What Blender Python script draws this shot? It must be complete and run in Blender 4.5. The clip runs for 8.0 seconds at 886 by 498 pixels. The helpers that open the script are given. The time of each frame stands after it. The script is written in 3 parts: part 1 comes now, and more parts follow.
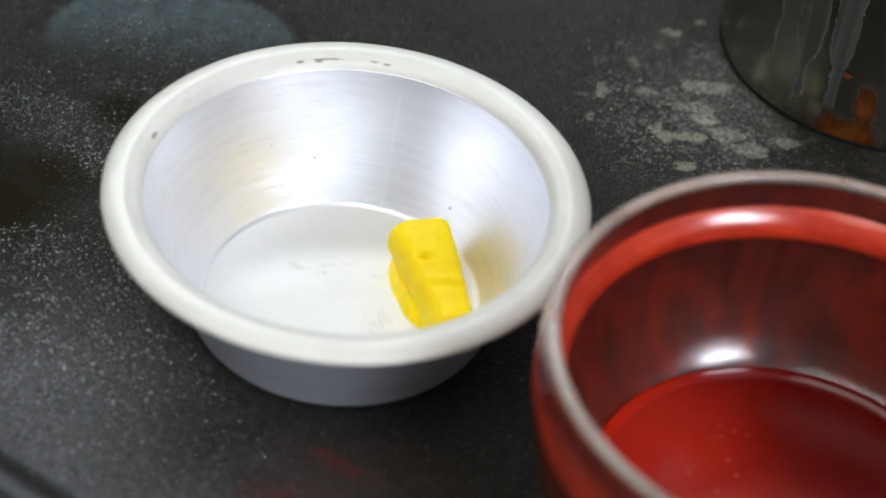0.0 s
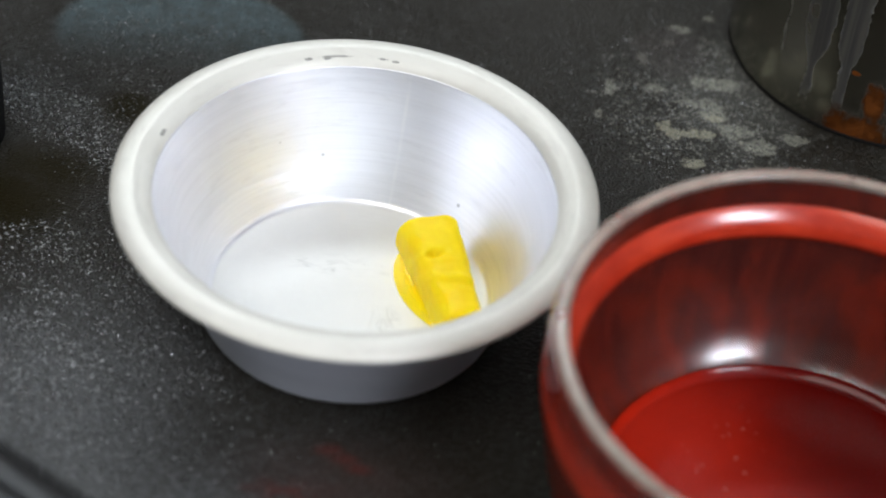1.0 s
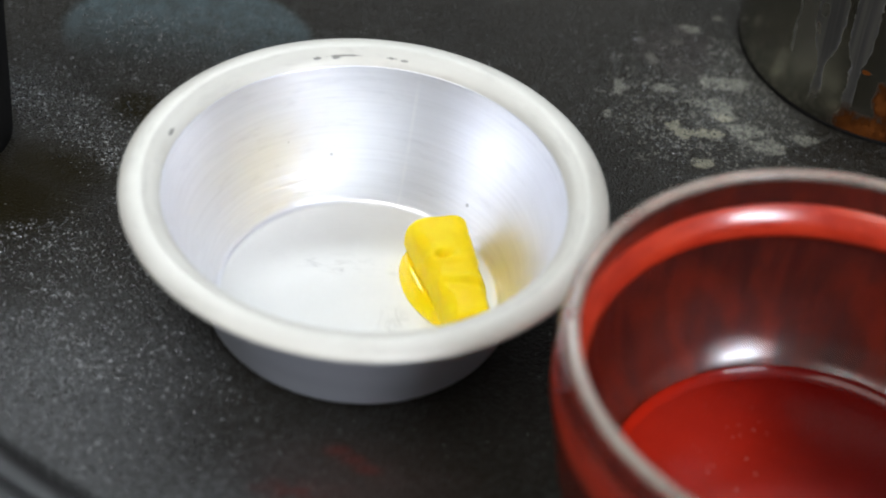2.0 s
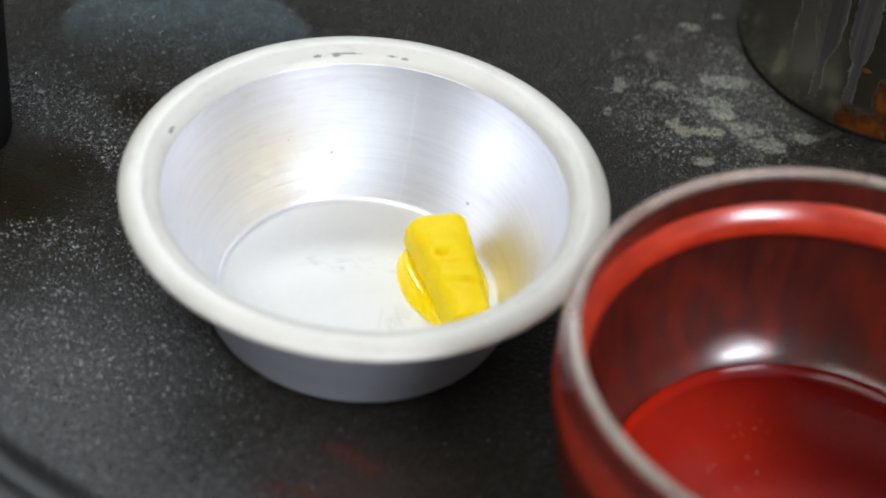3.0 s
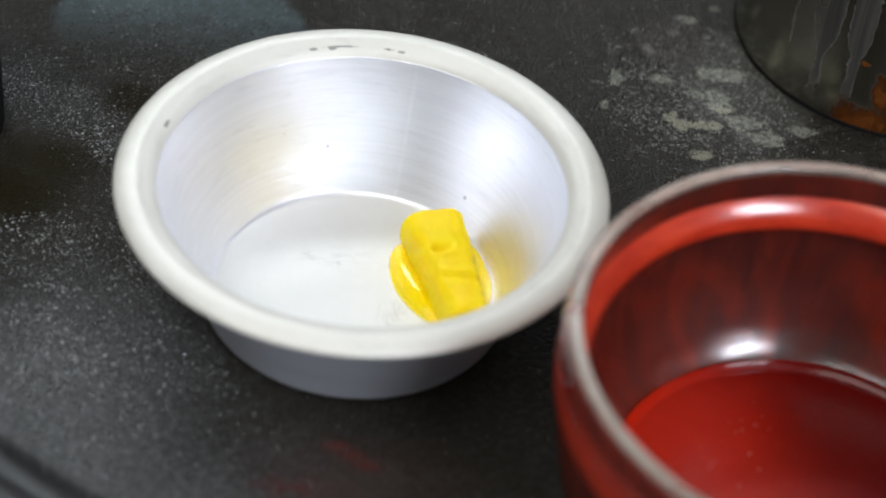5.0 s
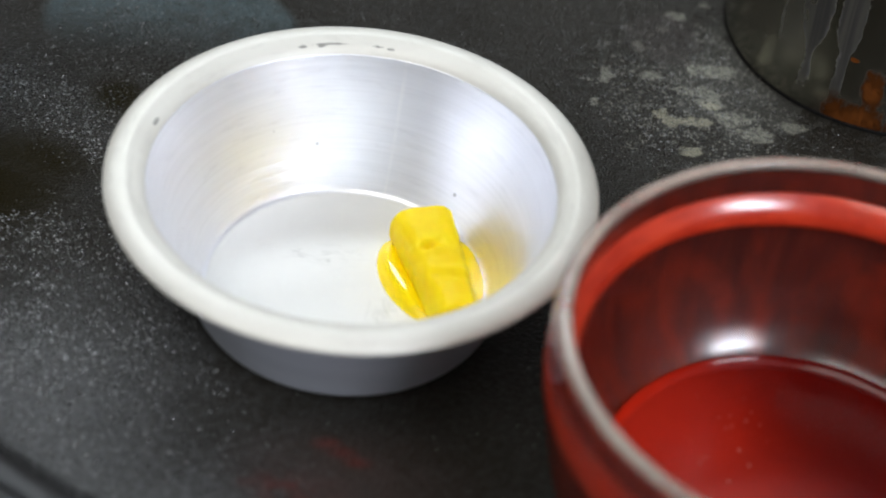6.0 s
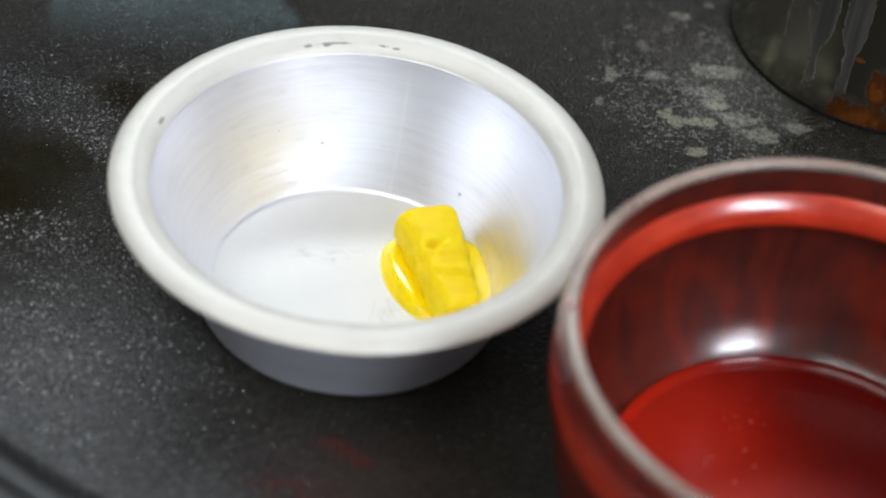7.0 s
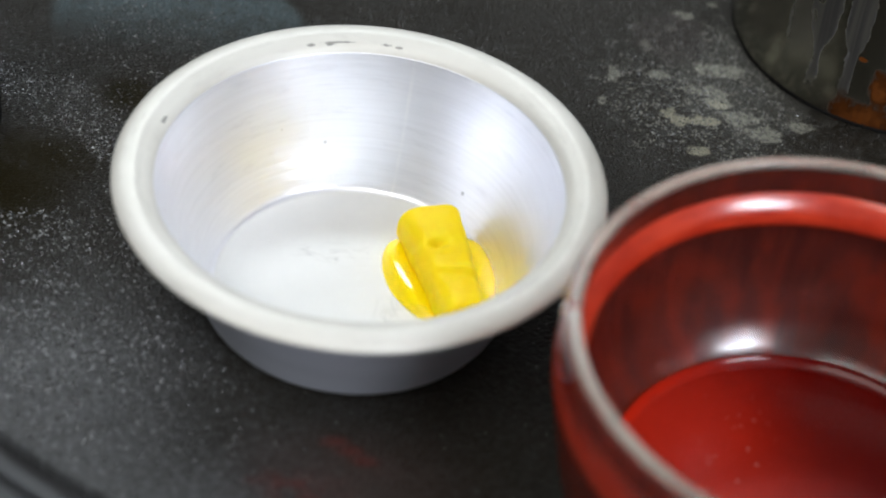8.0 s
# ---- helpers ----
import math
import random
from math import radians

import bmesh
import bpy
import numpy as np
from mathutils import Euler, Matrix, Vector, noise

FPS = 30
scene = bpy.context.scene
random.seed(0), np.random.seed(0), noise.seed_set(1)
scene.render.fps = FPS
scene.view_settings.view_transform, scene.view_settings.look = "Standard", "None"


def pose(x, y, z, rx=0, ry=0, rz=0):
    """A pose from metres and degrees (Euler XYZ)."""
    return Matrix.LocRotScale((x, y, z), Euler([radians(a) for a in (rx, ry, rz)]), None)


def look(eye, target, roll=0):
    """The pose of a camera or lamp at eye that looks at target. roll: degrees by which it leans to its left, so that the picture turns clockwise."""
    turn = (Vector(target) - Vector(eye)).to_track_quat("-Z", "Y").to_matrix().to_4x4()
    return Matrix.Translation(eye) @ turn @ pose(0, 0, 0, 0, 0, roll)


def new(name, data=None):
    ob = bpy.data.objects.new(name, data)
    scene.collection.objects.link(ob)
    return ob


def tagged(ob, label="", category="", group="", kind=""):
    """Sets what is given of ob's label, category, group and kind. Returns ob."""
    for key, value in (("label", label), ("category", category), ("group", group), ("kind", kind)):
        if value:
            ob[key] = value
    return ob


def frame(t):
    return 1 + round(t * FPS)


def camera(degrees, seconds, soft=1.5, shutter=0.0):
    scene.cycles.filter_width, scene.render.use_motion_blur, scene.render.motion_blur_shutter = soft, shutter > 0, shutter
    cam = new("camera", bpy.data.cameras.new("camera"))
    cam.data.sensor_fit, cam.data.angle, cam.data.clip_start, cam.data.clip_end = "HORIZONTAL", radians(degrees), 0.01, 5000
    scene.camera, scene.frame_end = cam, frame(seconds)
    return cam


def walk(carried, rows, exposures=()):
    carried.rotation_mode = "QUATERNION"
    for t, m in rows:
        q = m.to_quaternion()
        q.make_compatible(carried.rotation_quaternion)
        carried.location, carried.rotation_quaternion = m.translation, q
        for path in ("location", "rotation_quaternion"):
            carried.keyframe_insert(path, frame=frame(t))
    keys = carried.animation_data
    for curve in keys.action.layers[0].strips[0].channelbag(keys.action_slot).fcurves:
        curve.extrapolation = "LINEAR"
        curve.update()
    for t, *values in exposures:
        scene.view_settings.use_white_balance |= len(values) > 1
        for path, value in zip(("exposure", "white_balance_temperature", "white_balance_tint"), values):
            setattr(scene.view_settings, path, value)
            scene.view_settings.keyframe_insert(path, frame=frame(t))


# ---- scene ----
# ---- camera and its path ----
cam = camera(23.65, 8.0, soft=1.9)
cam.data.dof.use_dof = True
cam.data.dof.focus_distance = 0.474
cam.data.dof.aperture_fstop = 10.0
walk(cam, [
    (0.0, pose(0.02015, -0.32789, 0.31191, 47.924, -4.573, 3.976)),
    (0.5, pose(0.01966, -0.32771, 0.31224, 47.828, -4.582, 4.029)),
    (1.0, pose(0.01960, -0.32740, 0.31280, 47.707, -4.519, 4.157)),
    (1.5, pose(0.01893, -0.32691, 0.31158, 47.763, -4.451, 4.247)),
    (3.0, pose(0.01762, -0.32588, 0.31116, 47.652, -4.536, 4.179)),
    (3.5, pose(0.01562, -0.32537, 0.31027, 47.643, -4.686, 4.040)),
    (4.0, pose(0.01489, -0.32401, 0.31003, 47.551, -4.660, 4.125)),
    (5.5, pose(0.01413, -0.32285, 0.30859, 47.452, -4.879, 3.616)),
    (6.0, pose(0.01508, -0.32315, 0.30880, 47.438, -4.844, 3.556)),
    (6.5, pose(0.01408, -0.32278, 0.30854, 47.381, -4.938, 3.489)),
    (7.0, pose(0.01392, -0.32281, 0.30861, 47.396, -4.927, 3.622)),
    (7.5, pose(0.01321, -0.32267, 0.30823, 47.400, -4.936, 3.651)),
    (8.0, pose(0.01382, -0.32306, 0.30847, 47.398, -4.900, 3.681)),
])

# ---- world, window light, exposure ----
SUN_EL, SUN_ROT = 48.0, 160.0
world = bpy.data.worlds.new("world")
scene.world = world
world.use_nodes = True
wn = world.node_tree
wn.nodes.clear()
sky = wn.nodes.new("ShaderNodeTexSky")
sky.sky_type = "NISHITA"
sky.sun_disc = False
sky.sun_elevation = radians(SUN_EL)
sky.sun_rotation = radians(SUN_ROT)
wbg = wn.nodes.new("ShaderNodeBackground")
wbg.inputs["Strength"].default_value = 0.10
wout = wn.nodes.new("ShaderNodeOutputWorld")
wn.links.new(sky.outputs[0], wbg.inputs[0])
wn.links.new(wbg.outputs[0], wout.inputs[0])

WIN = dict(x0=-0.62, x1=0.20, z0=0.80, z1=1.10, y=0.85)   # window in the far wall
WIN2 = dict(x0=0.75, x1=1.58, z0=0.92, z1=1.36, y=-1.50)   # window behind the camera


def area(name, eye, target, sx, sy, power, colour):
    lamp = bpy.data.lights.new(name, "AREA")
    lamp.shape, lamp.size, lamp.size_y = "RECTANGLE", sx, sy
    lamp.energy, lamp.color = power, colour
    ob = new(name, lamp)
    ob.matrix_world = look(eye, target)
    return ob


area("window_light", (-0.215, 0.845, 0.950), (0.0, 0.0, 0.0), 0.68, 0.18, 5.6, (0.86, 0.94, 1.0))
area("room_window_light", (1.20, -1.485, 1.12), (0.03, -0.03, 0.0), 0.70, 0.32, 22.0, (0.83, 0.89, 1.0))
# broad overhead fill, added to brighten rim and plate; no such fitting is known
area("overhead_fill", (-0.30, -0.50, 1.47), (-0.05, -0.10, 0.0), 1.30, 1.30, 14.5, (1.0, 0.985, 0.95))
scene.view_settings.exposure = 0.63


# ---- node helpers ----
class Graph:
    def __init__(self, name):
        self.mat = bpy.data.materials.new(name)
        self.mat.use_nodes = True
        self.nt = self.mat.node_tree
        self.nt.nodes.clear()
        self.out = self.nt.nodes.new("ShaderNodeOutputMaterial")
        self.coord = self.nt.nodes.new("ShaderNodeTexCoord").outputs["Object"]

    def node(self, kind, **ins):
        n = self.nt.nodes.new(kind)
        for k, v in ins.items():
            self.put(n.inputs[k.replace("_", " ")], v)
        return n

    def put(self, socket, v):
        if isinstance(v, bpy.types.NodeSocket):
            self.nt.links.new(v, socket)
        else:
            socket.default_value = v

    def math(self, op, a, b=0.0, c=0.0, clamp=False):
        n = self.nt.nodes.new("ShaderNodeMath")
        n.operation, n.use_clamp = op, clamp
        for s, v in zip(n.inputs, (a, b, c)):
            self.put(s, v)
        return n.outputs[0]

    def vmath(self, op, a, b=(0, 0, 0)):
        n = self.nt.nodes.new("ShaderNodeVectorMath")
        n.operation = op
        self.put(n.inputs[0], a)
        self.put(n.inputs[1], b)
        return n.outputs["Value"] if op == "LENGTH" else n.outputs["Vector"]

    def noise(self, scale, detail=3.0, rough=0.55, vec=None, warp=0.0):
        n = self.node("ShaderNodeTexNoise", Scale=scale, Detail=detail, Roughness=rough, Distortion=warp)
        self.put(n.inputs["Vector"], self.coord if vec is None else vec)
        return n.outputs["Fac"]

    def cells(self, scale, feature="F1", vec=None):
        n = self.nt.nodes.new("ShaderNodeTexVoronoi")
        n.feature = feature
        n.inputs["Scale"].default_value = scale
        self.put(n.inputs["Vector"], self.coord if vec is None else vec)
        return n

    def ramp(self, v, a, b, lo=0.0, hi=1.0):
        n = self.nt.nodes.new("ShaderNodeMapRange")
        n.interpolation_type = "SMOOTHSTEP"
        for s, x in zip(n.inputs, (v, a, b, lo, hi)):
            self.put(s, x)
        return n.outputs[0]

    def mix(self, f, a, b):
        n = self.nt.nodes.new("ShaderNodeMix")
        n.data_type = "RGBA"
        self.put(n.inputs[0], f)
        self.put(n.inputs[6], a if isinstance(a, bpy.types.NodeSocket) else (*a, 1.0))
        self.put(n.inputs[7], b if isinstance(b, bpy.types.NodeSocket) else (*b, 1.0))
        return n.outputs[2]

    def lerp(self, f, a, b):
        n = self.nt.nodes.new("ShaderNodeMix")
        self.put(n.inputs[0], f)
        self.put(n.inputs[2], a)
        self.put(n.inputs[3], b)
        return n.outputs[0]

    def blob(self, centre, radii, soft=0.4, rag=0.0, scale=100.0, vec=None):
        """1 inside an uneven ellipsoid, 0 outside."""
        p = self.vmath("SUBTRACT", self.coord if vec is None else vec, centre)
        d = self.vmath("LENGTH", self.vmath("DIVIDE", p, radii))
        if rag:
            d = self.math("ADD", d, self.math("MULTIPLY", self.math("SUBTRACT", self.noise(scale, 4.0, 0.6), 0.5), rag))
        return self.ramp(d, 1.0, 1.0 - soft, 0.0, 1.0)

    def polar(self):
        """(angle, radius, z) about the object's axis."""
        s = self.node("ShaderNodeSeparateXYZ", Vector=self.coord)
        ang = self.math("ARCTAN2", s.outputs[1], s.outputs[0])
        r = self.math("SQRT", self.math("ADD", self.math("MULTIPLY", s.outputs[0], s.outputs[0]),
                                        self.math("MULTIPLY", s.outputs[1], s.outputs[1])))
        return ang, r, s.outputs[2]

    def combine(self, x, y, z):
        return self.node("ShaderNodeCombineXYZ", X=x, Y=y, Z=z).outputs[0]

    def bump(self, h, dist, strength=1.0, normal=None):
        n = self.node("ShaderNodeBump", Height=h, Distance=dist, Strength=strength)
        if normal is not None:
            self.put(n.inputs["Normal"], normal)
        return n.outputs[0]

    def surface(self, colour, rough, metal=0.0, normal=None, **more):
        n = self.nt.nodes.new("ShaderNodeBsdfPrincipled")
        self.put(n.inputs["Base Color"], colour if isinstance(colour, bpy.types.NodeSocket) else (*colour, 1.0))
        self.put(n.inputs["Roughness"], rough)
        self.put(n.inputs["Metallic"], metal)
        if normal is not None:
            self.put(n.inputs["Normal"], normal)
        for k, v in more.items():
            self.put(n.inputs[k.replace("_", " ")], v)
        self.nt.links.new(n.outputs[0], self.out.inputs[0])
        return self.mat


# ---- materials ----
def make_iron():
    g = Graph("seasoned_iron")
    s = g.node("ShaderNodeSeparateXYZ", Vector=g.coord)
    flat = g.combine(s.outputs[0], s.outputs[1], 0.0)
    grain = g.cells(1500.0, "F1", flat)
    grit = g.noise(2300.0, 2.0, 0.6, flat)
    blot = g.noise(38.0, 4.0, 0.6, flat)
    fine = g.noise(210.0, 4.0, 0.65, flat)
    col = g.mix(blot, (0.0100, 0.0082, 0.0052), (0.0185, 0.0160, 0.0115))
    col = g.mix(g.ramp(fine, 0.45, 0.75), col, (0.022, 0.0205, 0.0175))
    # greyer towards the near edge: the window's sheen put into the colour
    sheen = g.blob((-0.056, -0.050, 0), (0.054, 0.062, 1), 0.85, 0.5, 40.0)
    sheen = g.math("MAXIMUM", sheen, g.blob((-0.022, -0.076, 0), (0.052, 0.044, 1), 0.8, 0.5, 40.0))
    # kept darker and smoother before the bowl: its shade and dark reflection, painted
    bowl_shade = g.blob((0.010, -0.034, 0), (0.041, 0.040, 1), 0.30, 0.25, 60.0)
    sheen = g.math("MULTIPLY", sheen, g.math("SUBTRACT", 1.0, g.math("MULTIPLY", bowl_shade, 0.45)))
    col = g.mix(g.math("MULTIPLY", sheen, 0.85), col, (0.059, 0.061, 0.062))
    # pale specks on the pebbled surface: sparkle put into the colour
    dots = g.cells(1150.0, "F1", flat)
    pick = g.node("ShaderNodeSeparateColor", Color=dots.outputs["Color"])
    round_ = g.ramp(dots.outputs["Distance"], 0.50, 0.15)
    grains = g.math("MULTIPLY", round_, g.ramp(pick.outputs[2], 0.35, 1.0))
    col = g.mix(g.math("MULTIPLY", grains, g.lerp(sheen, 0.12, 0.66)), col, (0.125, 0.128, 0.128))
    mottle = g.ramp(g.noise(560.0, 2.0, 0.5, flat), 0.46, 0.66)
    col = g.mix(g.math("MULTIPLY", mottle, g.lerp(sheen, 0.10, 0.50)), col, (0.105, 0.110, 0.112))
    glints = g.math("MULTIPLY", g.ramp(pick.outputs[0], 0.955, 0.975), g.ramp(dots.outputs["Distance"], 0.30, 0.12))
    # oily brown patches
    oil = g.math("MAXIMUM", g.blob((-0.070, 0.031, 0), (0.019, 0.014, 1), 0.8, 0.7, 60.0),
                 g.blob((-0.058, 0.056, 0), (0.009, 0.010, 1), 0.7, 0.6, 60.0))
    oil = g.math("MAXIMUM", oil, g.blob((-0.077, 0.020, 0), (0.023, 0.020, 1), 0.8, 0.6, 60.0))
    col = g.mix(g.math("MULTIPLY", oil, 0.9), col, (0.0135, 0.0105, 0.0036))
    film = g.math("MULTIPLY", g.blob((0.050, 0.130, 0), (0.050, 0.052, 1), 0.9, 0.6, 30.0), g.ramp(fine, 0.25, 0.65, 0.4, 1.0))
    col = g.mix(g.math("MULTIPLY", film, 0.35), col, (0.040, 0.036, 0.029))
    # bluish water film left by a round pot
    haze = g.math("MULTIPLY", g.blob((-0.0500, 0.0850, 0), (0.0320, 0.0240, 1), 0.12, 0.10, 60.0),
                  g.ramp(s.outputs[1], 0.068, 0.096, 0.0, 1.0))
    haze = g.math("MULTIPLY", haze, g.math("MULTIPLY", g.ramp(fine, 0.30, 0.62, 0.45, 1.0), g.ramp(g.noise(900.0, 3.0, 0.6, flat), 0.35, 0.60, 0.55, 1.0)))
    col = g.mix(g.math("MULTIPLY", haze, 0.80), col, (0.072, 0.104, 0.112))
    # chalky spill beside the steel tin: dust, crusts and flakes
    def patch(cx, cy, rx, ry, scale, thr, warp=1.1):
        soft = g.blob((cx, cy, 0), (rx, ry, 1), 1.0)
        n = g.noise(scale, 6.0, 0.68, flat, warp)
        v = g.math("ADD", g.math("MULTIPLY", soft, 0.55), n)
        return g.math("MULTIPLY", g.ramp(v, thr, thr + 0.05), g.ramp(soft, 0.0, 0.12))

    fleck = g.noise(850.0, 3.0, 0.65, flat)
    crumbs = g.cells(1400.0, "F1", flat)
    crumb_pick = g.node("ShaderNodeSeparateColor", Color=crumbs.outputs["Color"])
    crumb = g.ramp(crumbs.outputs["Distance"], 0.52, 0.30)
    thick = g.math("MULTIPLY", patch(0.0770, 0.0800, 0.034, 0.040, 120.0, 0.62), g.ramp(g.noise(300.0, 4.0, 0.6, flat), 0.35, 0.65, 0.15, 0.75))
    dust = g.math("MULTIPLY", crumb, g.ramp(g.math("ADD", crumb_pick.outputs[0], thick), 0.98, 1.08))
    bare = g.math("MULTIPLY", crumb, g.ramp(crumb_pick.outputs[1], 0.62, 0.72))
    chalk = None
    for cx, cy, rx, ry, thr in ((0.0634, 0.0960, 0.0045, 0.0065, 0.84), (0.0728, 0.1100, 0.0062, 0.0034, 0.81), (0.0804, 0.1158, 0.0034, 0.0028, 0.82),
                                (0.0695, 0.1040, 0.0045, 0.0030, 0.87), (0.0813, 0.0893, 0.0120, 0.0062, 0.80), (0.0668, 0.0842, 0.0075, 0.0055, 0.84),
                                (0.0555, 0.0827, 0.0040, 0.0075, 0.86), (0.0797, 0.0759, 0.0110, 0.0058, 0.81), (0.0857, 0.0710, 0.0120, 0.0070, 0.84),
                                (0.0904, 0.0660, 0.0120, 0.0070, 0.86), (0.1003, 0.0697, 0.0110, 0.0055, 0.87), (0.0532, 0.0723, 0.0035, 0.0040, 0.86),
                                (0.0780, 0.0800, 0.0150, 0.0060, 0.88)):
        b = patch(cx, cy, rx, ry, 190.0, thr)
        chalk = b if chalk is None else g.math("MAXIMUM", chalk, b)
    chalk = g.math("MULTIPLY", g.math("MULTIPLY", chalk, g.ramp(fleck, 0.38, 0.54, 0.25, 1.0)), g.math("SUBTRACT", 1.0, g.math("MULTIPLY", bare, 0.7)))
    grey = patch(0.0900, 0.0850, 0.034, 0.034, 90.0, 0.70)
    col = g.mix(g.math("MULTIPLY", grey, 0.20), col, (0.10, 0.10, 0.088))
    col = g.mix(g.math("MULTIPLY", dust, 0.60), col, (0.255, 0.250, 0.215))
    col = g.mix(g.math("MULTIPLY", chalk, 0.50), col, (0.29, 0.285, 0.235))
    cream = None
    for cx, cy, rx, ry in ((0.0685, 0.0705, 0.0050, 0.0045), (0.0708, 0.0678, 0.0050, 0.0048), (0.0735, 0.0682, 0.0070, 0.0035), (0.0775, 0.0688, 0.0085, 0.0036), (0.0756, 0.0573, 0.0068, 0.0040), (0.0805, 0.0752, 0.0075, 0.0030)):
        b = patch(cx, cy, rx, ry, 300.0, 0.82, 0.4)
        cream = b if cream is None else g.math("MAXIMUM", cream, b)
    cream = g.math("MULTIPLY", cream, g.math("SUBTRACT", g.ramp(fleck, 0.36, 0.50, 0.45, 1.0), g.math("MULTIPLY", bare, 0.3)))
    col = g.mix(g.math("MULTIPLY", cream, 0.60), col, (0.28, 0.265, 0.195))
    brown = patch(0.0700, 0.1000, 0.016, 0.020, 100.0, 0.70)
    col = g.mix(g.math("MULTIPLY", brown, 0.5), col, (0.030, 0.024, 0.022))
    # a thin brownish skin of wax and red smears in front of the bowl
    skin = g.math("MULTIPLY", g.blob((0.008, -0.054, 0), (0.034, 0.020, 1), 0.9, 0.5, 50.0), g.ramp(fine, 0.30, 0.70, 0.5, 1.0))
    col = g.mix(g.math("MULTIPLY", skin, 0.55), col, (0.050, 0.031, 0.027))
    red = g.math("MULTIPLY", g.blob((-0.004, -0.0575, 0), (0.017, 0.0075, 1), 0.9, 0.6, 70.0), g.ramp(g.noise(150.0, 4.0, 0.6, flat, 0.8), 0.40, 0.66))
    streak = None
    for x, y in ((0.0012, -0.0443), (0.0045, -0.0463), (0.0076, -0.0485)):
        b = g.blob((x, y, 0), (0.0044, 0.0024, 1), 0.95, 0.7, 180.0)
        streak = b if streak is None else g.math("MAXIMUM", streak, b)
    red = g.math("MAXIMUM", red, streak)
    col = g.mix(g.math("MULTIPLY", red, 0.40), col, (0.11, 0.014, 0.010))
    col = g.mix(g.math("MULTIPLY", glints, 0.5), col, (0.40, 0.41, 0.40))
    rough = g.lerp(g.ramp(blot, 0.35, 0.65), 0.30, 0.42)
    rough = g.math("ADD", rough, g.math("MULTIPLY", g.math("MAXIMUM", chalk, haze), 0.2))
    h = g.math("ADD", g.math("MULTIPLY", grain.outputs["Distance"], -1.0), g.math("MULTIPLY", grit, 0.22))
    relief = g.math("SUBTRACT", 1.0, g.math("MAXIMUM", g.math("MULTIPLY", oil, 0.35), g.math("MULTIPLY", bowl_shade, 0.35)))
    nrm = g.bump(g.math("MULTIPLY", h, relief), 0.00040, 1.0)
    return g.surface(col, rough, 0.0, nrm, Specular_IOR_Level=g.lerp(oil, 0.19, 0.03))


def make_aluminium():
    g = Graph("spun_aluminium")
    ang, r, z = g.polar()
    rings = g.noise(1.0, 4.0, 0.65, g.combine(g.math("MULTIPLY", ang, 1.2), g.math("MULTIPLY", r, 900.0), g.math("MULTIPLY", z, 1500.0)))
    broad = g.noise(1.0, 3.0, 0.6, g.combine(g.math("MULTIPLY", ang, 0.9), g.math("MULTIPLY", r, 90.0), g.math("MULTIPLY", z, 190.0)))
    cloud = g.noise(70.0, 4.0, 0.6)
    dull = g.noise(420.0, 3.0, 0.6)
    col = g.mix(cloud, (0.83, 0.84, 0.885), (0.90, 0.905, 0.93))
    # worn grey scuffs on the floor
    scuff = g.math("MULTIPLY", g.blob((-0.006, 0.0090, 0.001), (0.023, 0.0055, 0.003), 0.9, 0.5, 90.0),
                   g.ramp(g.noise(1.0, 5.0, 0.7, g.vmath("MULTIPLY", g.coord, (160.0, 420.0, 160.0)), 0.8), 0.48, 0.80))
    scuff = g.math("MAXIMUM", scuff, g.math("MULTIPLY", g.blob((0.0085, -0.0070, 0.001), (0.006, 0.007, 0.003), 0.8, 0.5, 90.0),
                                            g.ramp(g.noise(1.0, 5.0, 0.7, g.vmath("MULTIPLY", g.coord, (300.0, 140.0, 160.0)), 0.8), 0.48, 0.80)))
    pits = g.cells(260.0)
    pk = g.node("ShaderNodeSeparateColor", Color=pits.outputs["Color"])
    pit = g.math("MULTIPLY", g.ramp(pk.outputs[0], 0.955, 0.975, 0.0, 0.45), g.ramp(pits.outputs["Distance"], 0.09, 0.04))
    for spot in ((0.0211, 0.0254, 0.0070), (-0.0099, 0.0329, 0.0110)):
        pit = g.math("MAXIMUM", pit, g.blob(spot, (0.0006, 0.0006, 0.0006), 0.6))
    col = g.mix(g.math("MULTIPLY", pit, 0.6), col, (0.25, 0.25, 0.26))
    worn = g.ramp(r, 0.0298, 0.0289)
    outside = g.ramp(g.math("SUBTRACT", r, g.math("ADD", 0.0311, g.math("MULTIPLY", z, 0.3645))), -0.0001, 0.0001)
    rough = g.lerp(worn, g.lerp(broad, 0.36, 0.44), g.lerp(cloud, 0.60, 0.72))
    rough = g.lerp(outside, rough, 0.50)
    rough = g.math("ADD", rough, g.math("MULTIPLY", g.math("SUBTRACT", dull, 0.5), 0.08))
    h = g.math("ADD", g.math("MULTIPLY", rings, 0.6), g.math("MULTIPLY", broad, 0.8))
    lines = g.ramp(rings, 0.35, 0.70)
    col = g.mix(g.math("MULTIPLY", lines, 0.18), col, (0.62, 0.62, 0.64))
    arcs = g.noise(1.0, 5.0, 0.7, g.combine(g.math("MULTIPLY", ang, 3.5), g.math("MULTIPLY", r, 260.0), g.math("MULTIPLY", z, 520.0)))
    col = g.mix(g.math("MULTIPLY", g.ramp(arcs, 0.54, 0.72), 0.22), col, (0.58, 0.58, 0.61))
    col = g.mix(g.math("MULTIPLY", worn, 0.9), col, g.mix(cloud, (0.715, 0.715, 0.69), (0.80, 0.80, 0.775)))
    col = g.mix(g.math("MULTIPLY", g.math("MULTIPLY", worn, g.ramp(dull, 0.50, 0.72)), 0.25), col, (0.80, 0.80, 0.79))
